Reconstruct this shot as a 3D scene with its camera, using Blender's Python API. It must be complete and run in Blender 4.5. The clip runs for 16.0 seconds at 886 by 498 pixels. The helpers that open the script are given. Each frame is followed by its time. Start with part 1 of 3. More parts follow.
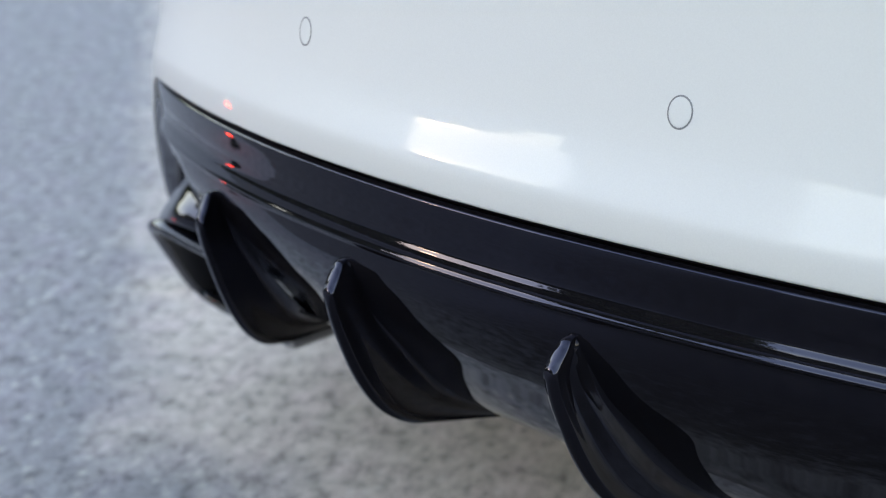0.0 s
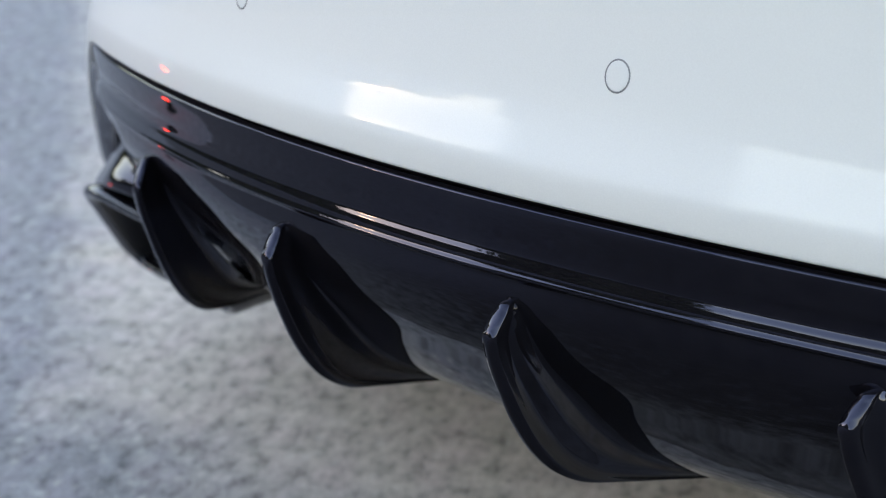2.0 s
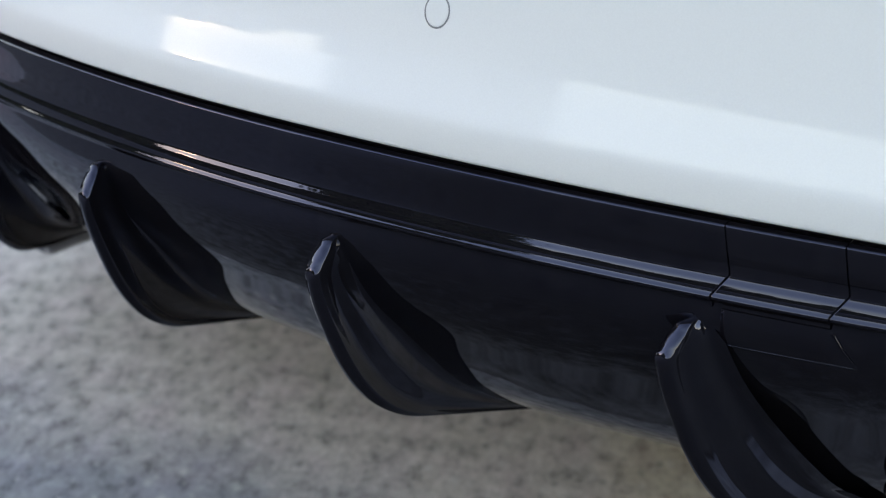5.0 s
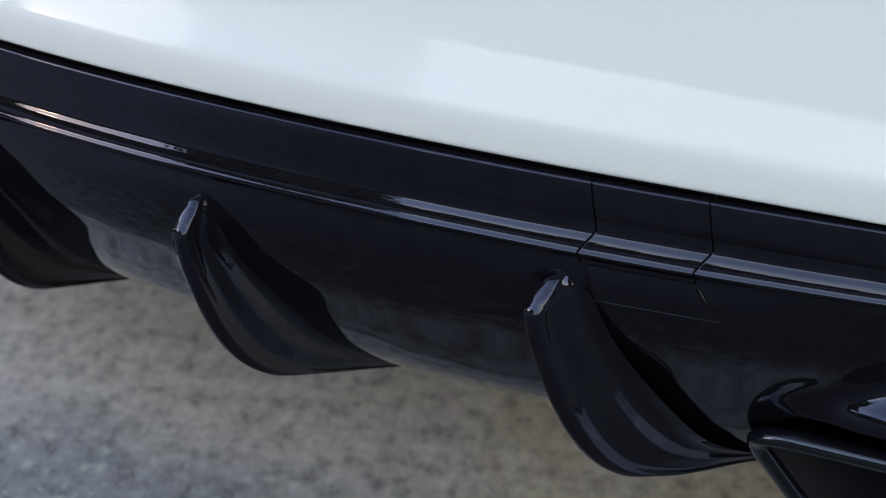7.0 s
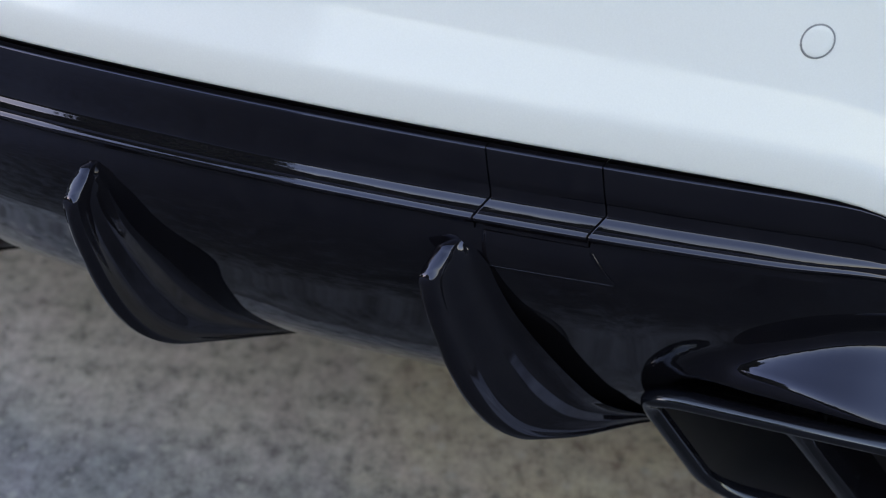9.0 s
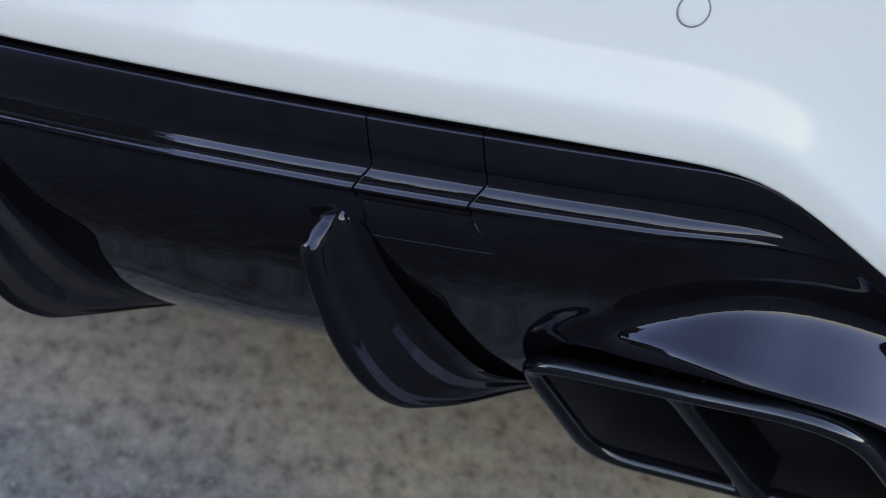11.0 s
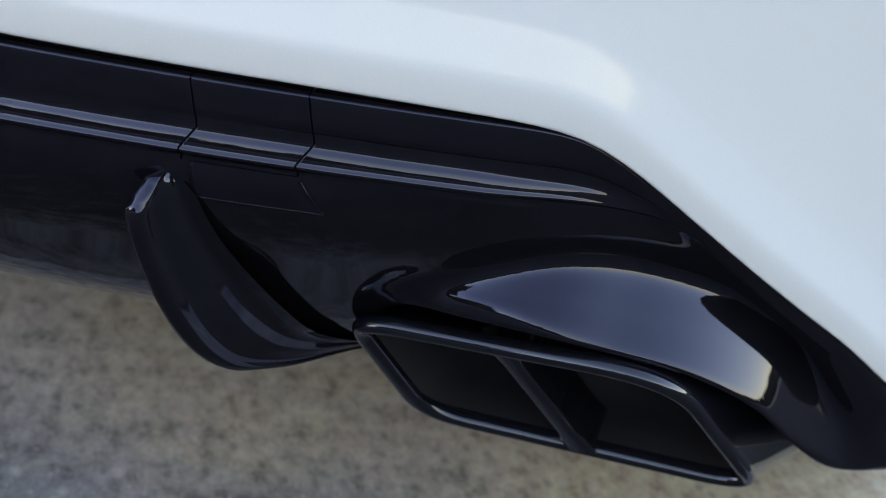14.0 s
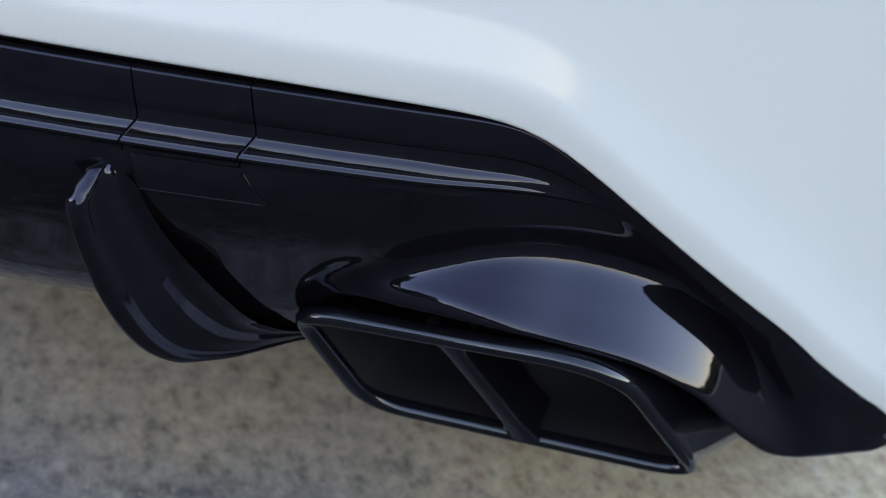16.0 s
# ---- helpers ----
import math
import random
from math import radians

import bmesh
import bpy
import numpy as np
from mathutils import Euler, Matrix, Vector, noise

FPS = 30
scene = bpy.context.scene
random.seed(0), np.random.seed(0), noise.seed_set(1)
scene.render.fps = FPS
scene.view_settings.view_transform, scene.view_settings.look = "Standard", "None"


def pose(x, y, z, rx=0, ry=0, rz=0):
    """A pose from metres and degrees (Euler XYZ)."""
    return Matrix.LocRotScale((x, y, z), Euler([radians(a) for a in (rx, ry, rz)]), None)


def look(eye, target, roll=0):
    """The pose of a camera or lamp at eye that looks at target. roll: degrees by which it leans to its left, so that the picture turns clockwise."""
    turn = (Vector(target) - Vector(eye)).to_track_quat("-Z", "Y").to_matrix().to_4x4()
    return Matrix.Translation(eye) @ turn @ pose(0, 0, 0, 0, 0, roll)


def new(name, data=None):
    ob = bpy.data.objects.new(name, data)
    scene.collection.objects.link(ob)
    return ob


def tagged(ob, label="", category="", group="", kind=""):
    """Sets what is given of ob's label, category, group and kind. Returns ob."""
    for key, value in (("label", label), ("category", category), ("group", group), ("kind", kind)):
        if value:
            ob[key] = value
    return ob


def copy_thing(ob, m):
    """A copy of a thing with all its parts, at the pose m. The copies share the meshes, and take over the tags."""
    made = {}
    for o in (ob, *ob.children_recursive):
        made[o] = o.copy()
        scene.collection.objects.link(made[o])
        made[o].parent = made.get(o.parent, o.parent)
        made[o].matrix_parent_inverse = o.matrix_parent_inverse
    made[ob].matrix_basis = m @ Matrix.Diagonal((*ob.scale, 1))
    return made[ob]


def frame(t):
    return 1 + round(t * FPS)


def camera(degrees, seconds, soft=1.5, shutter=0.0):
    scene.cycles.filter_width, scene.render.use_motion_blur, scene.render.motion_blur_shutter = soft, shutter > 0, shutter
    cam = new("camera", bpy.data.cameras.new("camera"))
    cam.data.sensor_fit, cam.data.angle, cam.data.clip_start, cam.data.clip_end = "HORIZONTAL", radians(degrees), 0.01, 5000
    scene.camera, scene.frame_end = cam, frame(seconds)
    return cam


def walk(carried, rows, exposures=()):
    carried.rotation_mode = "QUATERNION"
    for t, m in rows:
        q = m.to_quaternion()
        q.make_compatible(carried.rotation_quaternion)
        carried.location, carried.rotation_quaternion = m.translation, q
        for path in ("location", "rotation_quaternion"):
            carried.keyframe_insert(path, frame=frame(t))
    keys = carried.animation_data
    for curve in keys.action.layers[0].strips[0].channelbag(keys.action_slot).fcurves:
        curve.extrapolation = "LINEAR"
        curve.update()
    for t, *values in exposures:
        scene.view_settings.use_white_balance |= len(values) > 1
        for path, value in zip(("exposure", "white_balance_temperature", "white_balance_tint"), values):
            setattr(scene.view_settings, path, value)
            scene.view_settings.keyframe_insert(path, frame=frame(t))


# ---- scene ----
# ---- camera: stands on one spot and turns ----
cam = camera(29.69, 16.0, soft=1.0)
EYE = (0.78, -0.824, 0.88)
ROWS = [
    (0.0, 70.402, -0.000, 43.287),
    (0.5, 70.193, -0.120, 42.962),
    (1.0, 69.872, -0.166, 42.474),
    (1.5, 69.557, -0.334, 41.923),
    (2.0, 69.187, -0.504, 41.229),
    (2.5, 68.860, -0.750, 40.383),
    (3.0, 68.534, -1.034, 39.352),
    (3.5, 68.171, -1.328, 38.350),
    (4.0, 67.747, -1.600, 37.322),
    (6.5, 66.278, -2.999, 32.116),
    (7.0, 65.910, -3.369, 30.960),
    (7.5, 65.586, -3.632, 30.031),
    (8.0, 65.365, -3.891, 29.103),
    (8.5, 65.159, -4.142, 28.318),
    (11.0, 64.268, -5.658, 23.560),
    (11.5, 64.023, -5.985, 22.594),
    (12.0, 63.807, -6.302, 21.553),
    (12.5, 63.668, -6.558, 20.697),
    (13.0, 63.601, -6.901, 19.701),
    (13.5, 63.576, -7.238, 18.753),
    (14.0, 63.546, -7.529, 17.891),
    (14.5, 63.504, -7.752, 17.321),
    (15.0, 63.447, -7.891, 16.759),
    (15.5, 63.441, -8.060, 16.328),
    (16.0, 63.475, -8.148, 16.003),
]
walk(cam, [(t, pose(*EYE, rx, ry, rz)) for t, rx, ry, rz in ROWS], exposures=[(0.0, 1.44, 8700, 21), (16.0, 1.33, 8150, 24)])
cam.data.dof.use_dof = True
cam.data.dof.focus_distance = 1.13
cam.data.dof.aperture_fstop = 7.0

# ---- world, sun, exposure ----
SUN_AZ, SUN_EL = radians(224), radians(10.5)
world = bpy.data.worlds.new("open_sky")
scene.world = world
world.use_nodes = True
wn, wl = world.node_tree.nodes, world.node_tree.links
sky = wn.new("ShaderNodeTexSky")
sky.sky_type = "NISHITA"
sky.sun_disc = False
sky.sun_elevation, sky.sun_rotation = SUN_EL, SUN_AZ
sky.air_density, sky.dust_density, sky.ozone_density = 1.0, 0.2, 1.0
wn["Background"].inputs["Strength"].default_value = 0.345
wl.new(sky.outputs[0], wn["Background"].inputs["Color"])
sun = new("sun", bpy.data.lights.new("sun", "SUN"))
sun.data.energy, sun.data.angle, sun.data.color = 0.08, radians(4.0), (1.0, 0.74, 0.42)
SUN_DIR = Vector((math.sin(SUN_AZ) * math.cos(SUN_EL), math.cos(SUN_AZ) * math.cos(SUN_EL), math.sin(SUN_EL)))
sun.matrix_world = look(tuple(SUN_DIR * 30), (0, 0, 0))


# ---- materials ----
def material(name, colour, rough=0.5, metal=0.0, coat=0.0, spec=0.5):
    m = bpy.data.materials.new(name)
    m.use_nodes = True
    b = m.node_tree.nodes["Principled BSDF"]
    b.inputs["Base Color"].default_value = (*colour, 1)
    b.inputs["Roughness"].default_value = rough
    b.inputs["Metallic"].default_value = metal
    b.inputs["Coat Weight"].default_value = coat
    b.inputs["Coat Roughness"].default_value = 0.03
    b.inputs["Specular IOR Level"].default_value = spec
    return m


def nodes_of(m):
    return m.node_tree.nodes, m.node_tree.links, m.node_tree.nodes["Principled BSDF"]


def noise_node(m, scale, detail=4.0, rough=0.6, coords=None):
    n, l, b = nodes_of(m)
    t = n.new("ShaderNodeTexNoise")
    t.inputs["Scale"].default_value, t.inputs["Detail"].default_value, t.inputs["Roughness"].default_value = scale, detail, rough
    if coords is None:
        coords = n.new("ShaderNodeTexCoord").outputs["Object"]
    l.new(coords, t.inputs["Vector"])
    return t.outputs["Fac"]


def ramp_node(m, fac, stops):
    n, l, b = nodes_of(m)
    r = n.new("ShaderNodeValToRGB")
    while len(r.color_ramp.elements) < len(stops):
        r.color_ramp.elements.new(0.5)
    for e, (p, c) in zip(r.color_ramp.elements, stops):
        e.position, e.color = p, (*c, 1)
    l.new(fac, r.inputs[0])
    return r.outputs[0]


def mix_node(m, fac, a, b2, mode="MIX"):
    n, l, b = nodes_of(m)
    x = n.new("ShaderNodeMix")
    x.data_type, x.blend_type = "RGBA", mode
    for value, socket in ((fac, x.inputs[0]), (a, x.inputs[6]), (b2, x.inputs[7])):
        if isinstance(value, (int, float)):
            socket.default_value = value
        elif isinstance(value, tuple):
            socket.default_value = (*value, 1)
        else:
            l.new(value, socket)
    return x.outputs[2]


def bump_node(m, height, strength, distance):
    n, l, b = nodes_of(m)
    x = n.new("ShaderNodeBump")
    x.inputs["Strength"].default_value, x.inputs["Distance"].default_value = strength, distance
    l.new(height, x.inputs["Height"])
    l.new(x.outputs[0], b.inputs["Normal"])


def white_paint():
    m = material("white_paint", (0.70, 0.73, 0.75), 0.6, coat=0.6, spec=0.2)
    n, l, b = nodes_of(m)
    l.new(ramp_node(m, noise_node(m, 900, 2), [(0.3, (0.685, 0.713, 0.735)), (0.7, (0.715, 0.743, 0.765))]), b.inputs["Base Color"])
    b.inputs["Coat Roughness"].default_value, b.inputs["Coat IOR"].default_value = 0.012, 1.52
    return m


def black_gloss():
    m = material("black_gloss", (0.0055, 0.0057, 0.008), 0.04, spec=0.72)
    n, l, b = nodes_of(m)
    dust = noise_node(m, 60, 6, 0.7)
    l.new(ramp_node(m, dust, [(0.35, (0.0046, 0.0043, 0.0062)), (0.8, (0.0092, 0.0087, 0.0110))]), b.inputs["Base Color"])
    l.new(ramp_node(m, dust, [(0.4, (0.015,) * 3), (0.85, (0.04,) * 3)]), b.inputs["Roughness"])
    b.inputs["Specular Tint"].default_value = (0.60, 0.66, 1.0, 1)
    return m


def math_node(m, op, a, b2):
    n, l, b = nodes_of(m)
    x = n.new("ShaderNodeMath")
    x.operation = op
    for value, socket in ((a, x.inputs[0]), (b2, x.inputs[1])):
        if isinstance(value, (int, float)):
            socket.default_value = value
        else:
            l.new(value, socket)
    return x.outputs[0]


def concrete():
    """Worn paving, bluish, with a ragged paler and warmer patch that turns tan towards +x."""
    m = material("concrete_ground", (0.3, 0.29, 0.27), 0.85, spec=0.25)
    n, l, b = nodes_of(m)
    co = n.new("ShaderNodeTexCoord").outputs["Object"]
    turned = n.new("ShaderNodeVectorRotate")
    turned.rotation_type = "Z_AXIS"
    turned.inputs["Angle"].default_value = -radians(28)
    l.new(co, turned.inputs["Vector"])
    brushed = n.new("ShaderNodeMapping")
    brushed.inputs["Scale"].default_value = (1.0, 0.62, 1.0)
    l.new(turned.outputs[0], brushed.inputs["Vector"])
    grain = brushed.outputs[0]
    split = n.new("ShaderNodeSeparateXYZ")
    l.new(co, split.inputs[0])
    x, y = split.outputs[0], split.outputs[1]
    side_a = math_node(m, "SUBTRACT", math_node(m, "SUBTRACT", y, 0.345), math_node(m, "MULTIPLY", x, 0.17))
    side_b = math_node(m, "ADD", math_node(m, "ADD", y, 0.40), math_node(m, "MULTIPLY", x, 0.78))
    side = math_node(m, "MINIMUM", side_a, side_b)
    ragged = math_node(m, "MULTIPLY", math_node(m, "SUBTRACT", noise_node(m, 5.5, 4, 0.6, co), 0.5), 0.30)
    pale_patch = ramp_node(m, math_node(m, "ADD", side, ragged), [(0.0, (0, 0, 0)), (0.17, (1, 1, 1))])
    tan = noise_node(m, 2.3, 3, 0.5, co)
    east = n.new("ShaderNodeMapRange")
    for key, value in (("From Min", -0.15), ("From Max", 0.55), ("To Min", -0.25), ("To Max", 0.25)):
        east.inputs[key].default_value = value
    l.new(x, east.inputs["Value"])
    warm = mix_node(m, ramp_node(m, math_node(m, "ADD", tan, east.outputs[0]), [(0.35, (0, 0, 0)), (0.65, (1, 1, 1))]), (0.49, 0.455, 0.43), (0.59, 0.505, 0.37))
    base = mix_node(m, pale_patch, (0.255, 0.262, 0.285), warm)
    tint = noise_node(m, 16, 3, 0.6, grain)
    base = mix_node(m, 0.30, base, ramp_node(m, tint, [(0.3, (0.46, 0.49, 0.45)), (0.5, (0.5, 0.5, 0.5)), (0.7, (0.55, 0.48, 0.54))]), "OVERLAY")
    blot = noise_node(m, 44, 5, 0.68, grain)
    base = mix_node(m, 0.85, base, ramp_node(m, blot, [(0.33, (0.22,) * 3), (0.47, (0.50,) * 3), (0.66, (0.72,) * 3)]), "OVERLAY")
    fine = noise_node(m, 230, 3, 0.7, grain)
    base = mix_node(m, 0.55, base, ramp_node(m, fine, [(0.3, (0.34,) * 3), (0.7, (0.66,) * 3)]), "OVERLAY")
    for scale, reach, colour in ((38, 0.12, (0.12, 0.12, 0.115)), (34, 0.13, (0.68, 0.67, 0.65)), (83, 0.12, (0.62, 0.60, 0.57))):
        speck = n.new("ShaderNodeTexVoronoi")
        speck.inputs["Scale"].default_value = scale
        l.new(grain, speck.inputs["Vector"])
        base = mix_node(m, ramp_node(m, speck.outputs["Distance"], [(0.02, (0.6,) * 3), (reach * 2, (0, 0, 0))]), base, colour)
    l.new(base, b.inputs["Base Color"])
    bump_node(m, blot, 0.5, 0.004)
    return m


def asphalt():
    m = material("asphalt", (0.05, 0.05, 0.052), 0.9, spec=0.3)
    n, l, b = nodes_of(m)
    c = ramp_node(m, noise_node(m, 140, 5, 0.7), [(0.3, (0.026, 0.026, 0.028)), (0.7, (0.085, 0.083, 0.081))])
    c = mix_node(m, ramp_node(m, noise_node(m, 24, 4, 0.7), [(0.36, (0, 0, 0)), (0.62, (0.75,) * 3)]), c, (0.022, 0.021, 0.021))
    split = n.new("ShaderNodeSeparateXYZ")
    l.new(n.new("ShaderNodeTexCoord").outputs["Object"], split.inputs[0])
    # paler near the yard and to the west, set to shape the car's reflections
    near = n.new("ShaderNodeMapRange")
    for key, value in (("From Min", 0.12), ("From Max", 0.44), ("To Min", -0.25), ("To Max", 0.38)):
        near.inputs[key].default_value = value
    l.new(split.outputs[1], near.inputs["Value"])
    add = n.new("ShaderNodeMath")
    l.new(noise_node(m, 34, 5, 0.75), add.inputs[0])
    west = n.new("ShaderNodeMapRange")
    for key, value in (("From Min", -0.6), ("From Max", 0.1), ("To Min", 0.26), ("To Max", 0.0)):
        west.inputs[key].default_value = value
    l.new(split.outputs[0], west.inputs["Value"])
    east = n.new("ShaderNodeMapRange")
    for key, value in (("From Min", 0.5), ("From Max", 0.9), ("To Min", 0.0), ("To Max", -0.75)):
        east.inputs[key].default_value = value
    l.new(split.outputs[0], east.inputs["Value"])
    l.new(math_node(m, "ADD", east.outputs[0], math_node(m, "ADD", near.outputs[0], west.outputs[0])), add.inputs[1])
    c = mix_node(m, ramp_node(m, add.outputs[0], [(0.28, (0, 0, 0)), (0.72, (0.8,) * 3)]), c, (0.245, 0.25, 0.27))
    l.new(c, b.inputs["Base Color"])
    bump_node(m, noise_node(m, 200, 3, 0.7), 0.5, 0.003)
    return m


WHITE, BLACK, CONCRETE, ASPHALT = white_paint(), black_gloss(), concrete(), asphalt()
GUNMETAL = material("dark_chrome_trim", (0.007, 0.0075, 0.011), 0.05, spec=1.0)
GUNMETAL.node_tree.nodes["Principled BSDF"].inputs["Specular Tint"].default_value = (0.74, 0.82, 1.0, 1)
SOOT = material("sooty_liner", (0.032, 0.031, 0.036), 0.3)
GAP = material("black_gap", (0.004, 0.004, 0.004), 0.8)
RING = material("ring_grey", (0.20, 0.215, 0.24), 0.6)
RUBBER = material("tyre_rubber", (0.012, 0.012, 0.012), 0.7)
RIM = material("alloy_rim", (0.4, 0.4, 0.42), 0.3, metal=1.0)
RED_LAMP = material("red_lamp", (0.5, 0.02, 0.02), 0.3)
RED_LAMP.node_tree.nodes["Principled BSDF"].inputs["Emission Color"].default_value = (1.0, 0.05, 0.03, 1)
RED_LAMP.node_tree.nodes["Principled BSDF"].inputs["Emission Strength"].default_value = 12
LEAF = material("leaf_green", (0.05, 0.075, 0.03), 0.6)
BARK = material("bark", (0.09, 0.07, 0.05), 0.9)


# ---- mesh helpers ----
def part(name, bm, mat, parent=None, label="", smooth=True):
    me = bpy.data.meshes.new(name)
    bmesh.ops.recalc_face_normals(bm, faces=bm.faces[:])
    bm.to_mesh(me)
    bm.free()
    me.materials.append(mat)
    if smooth:
        me.polygons.foreach_set("use_smooth", [True] * len(me.polygons))
    ob = new(name, me)
    if parent:
        ob.parent = parent
    if label:
        ob["label"] = label
    return ob


def lattice(rows, close_u=False, close_v=False):
    """A bmesh from rows of points that all have the same length."""
    bm = bmesh.new()
    vs = [[bm.verts.new(p) for p in r] for r in rows]
    nu, nv = len(vs), len(vs[0])
    for i in range(nu if close_u else nu - 1):
        for j in range(nv if close_v else nv - 1):
            quad = [vs[i][j], vs[(i + 1) % nu][j], vs[(i + 1) % nu][(j + 1) % nv], vs[i][(j + 1) % nv]]
            bm.faces.new(quad)
    return bm


def spline(ctrl, n):
    """n points along a Catmull-Rom curve through the control points, evenly spread by chord."""
    p = np.array(ctrl, float)
    d = np.r_[0, np.cumsum(np.sqrt(np.linalg.norm(np.diff(p, axis=0), axis=1)) + 1e-9)]
    ext = np.vstack([2 * p[0] - p[1], p, 2 * p[-1] - p[-2]])
    dd = np.r_[d[0] - (d[1] - d[0]), d, d[-1] + (d[-1] - d[-2])]
    fine = []
    for k in range(1, len(ext) - 2):
        t0, t1, t2, t3 = dd[k - 1:k + 3]
        for t in np.linspace(t1, t2, 24, endpoint=k == len(ext) - 3):
            a1 = (t1 - t) / (t1 - t0) * ext[k - 1] + (t - t0) / (t1 - t0) * ext[k]
            a2 = (t2 - t) / (t2 - t1) * ext[k] + (t - t1) / (t2 - t1) * ext[k + 1]
            a3 = (t3 - t) / (t3 - t2) * ext[k + 1] + (t - t2) / (t3 - t2) * ext[k + 2]
            b1 = (t2 - t) / (t2 - t0) * a1 + (t - t0) / (t2 - t0) * a2
            b2 = (t3 - t) / (t3 - t1) * a2 + (t - t1) / (t3 - t1) * a3
            fine.append((t2 - t) / (t2 - t1) * b1 + (t - t1) / (t2 - t1) * b2)
    fine = np.array(fine)
    s = np.r_[0, np.cumsum(np.linalg.norm(np.diff(fine, axis=0), axis=1))]
    q = np.linspace(0, s[-1], n)
    return np.stack([np.interp(q, s, fine[:, k]) for k in range(p.shape[1])], axis=1)


def sm(a, b, x):
    t = min(1.0, max(0.0, (x - a) / (b - a)))
    return t * t * (3 - 2 * t)


# ---- the plan of the car's tail: rounded in plan, crowned in height ----
X_ARC, R_ARC = 0.90, 0.16
S_SIDE = 2.0


def bow(x):
    return 0.54 * abs(x) ** 1.9


def plan(s):
    """Place on the tail's plan for the station s (|s| is x up to the corner), and the inward way."""
    a = abs(s)
    sg = 1 if s >= 0 else -1
    th0 = math.atan(0.54 * 1.9 * X_ARC ** 0.9)
    if a <= X_ARC:
        x, y = a, bow(a)
        turn = math.atan(0.54 * 1.9 * a ** 0.9) * sm(0.55, 0.88, a)
    else:
        th = th0 + (a - X_ARC) / R_ARC
        if th < math.pi / 2:
            x = X_ARC + R_ARC * (math.sin(th) - math.sin(th0))
            y = bow(X_ARC) + R_ARC * (math.cos(th0) - math.cos(th))
            turn = th
        else:
            x = X_ARC + R_ARC * (1 - math.sin(th0))
            y = bow(X_ARC) + R_ARC * math.cos(th0) + (th - math.pi / 2) * R_ARC
            turn = math.pi / 2
    return sg * x, y, -sg * math.sin(turn), math.cos(turn)


def crown(s):
    return -0.21 * bow(min(abs(s), 0.84))


def edge(s):
    """Height of the white bumper's lower edge."""
    a = abs(s)
    k = 0.018 * math.log(1 + math.exp((a - 0.612) / 0.018)) if a < 1.2 else a - 0.612
    k = min(k, 0.36)
    return max(0.512 + crown(s) - 0.83 * k + 0.33 * k * k - 0.022 * sm(0.80, 0.92, a), 0.175)


def place(s, o, z):
    x, y, ix, iy = plan(s)
    return (x + ix * o, y + iy * o, z)


def stations(a, b, step=0.012):
    return np.linspace(a, b, max(2, int(abs(b - a) / step) + 1))


GROUND_Z = -0.07

# ---- the ground and what stands far behind the camera ----
bm = bmesh.new()
bmesh.ops.create_grid(bm, x_segments=2, y_segments=2, size=400, matrix=Matrix.Translation((0, 0, GROUND_Z)))
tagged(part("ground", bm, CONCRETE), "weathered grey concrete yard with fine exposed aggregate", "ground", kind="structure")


def tree(seed, height, clear):
    rnd = random.Random(seed)
    root = new("tree")
    bm = bmesh.new()
    def limb(a, b, r0, r1):
        d = (b - a).normalized()
        side = d.orthogonal().normalized()
        up = d.cross(side)
        rings = [[bm.verts.new(p + (side * math.cos(k * math.pi / 3) + up * math.sin(k * math.pi / 3)) * r) for k in range(6)] for p, r in ((a, r0), (a.lerp(b, 0.5) + side * r0 * 0.5, (r0 + r1) / 2), (b, r1))]
        for u, v in zip(rings, rings[1:]):
            for k in range(6):
                bm.faces.new((u[k], u[(k + 1) % 6], v[(k + 1) % 6], v[k]))
    top = Vector((0.2, 0.1, height * 0.75))
    limb(Vector((0, 0, 0)), top, height * 0.03, height * 0.01)
    tips = [top]
    for k in range(9):
        a = top * (1.25 * clear + 0.02 + (0.95 - 1.25 * clear) * k / 9)
        t = rnd.random() * 6.28
        b = a + Vector((math.cos(t), math.sin(t), 0.5 + 0.4 * rnd.random())) * height * (0.17 + 0.14 * rnd.random())
        limb(a, b, height * 0.012, height * 0.004)
        tips += [b, a.lerp(b, 0.6)]
    part("trunk", bm, BARK, root)
    verts, faces = [], []
    for tip in tips:
        for k in range(520):
            v = Vector((rnd.gauss(0, 1), rnd.gauss(0, 1), rnd.gauss(0, 0.8)))
            c = tip + v * height * 0.062
            if c.z < height * clear:
                continue
            a = Vector((rnd.gauss(0, 1), rnd.gauss(0, 1), rnd.gauss(0, 1))).normalized() * height * 0.022
            b = a.orthogonal().normalized() * height * 0.014
            n = len(verts)
            verts += [c - a, c + b, c + a, c - b]
            faces.append((n, n + 1, n + 2, n + 3))
    me = bpy.data.meshes.new("crown")
    me.from_pydata(verts, [], faces)
    me.materials.append(LEAF)
    crown_ob = new("crown", me)
    crown_ob.parent = root
    return tagged(root, "leafy green tree out of view at the yard's far side", "tree", "trees along the yard")


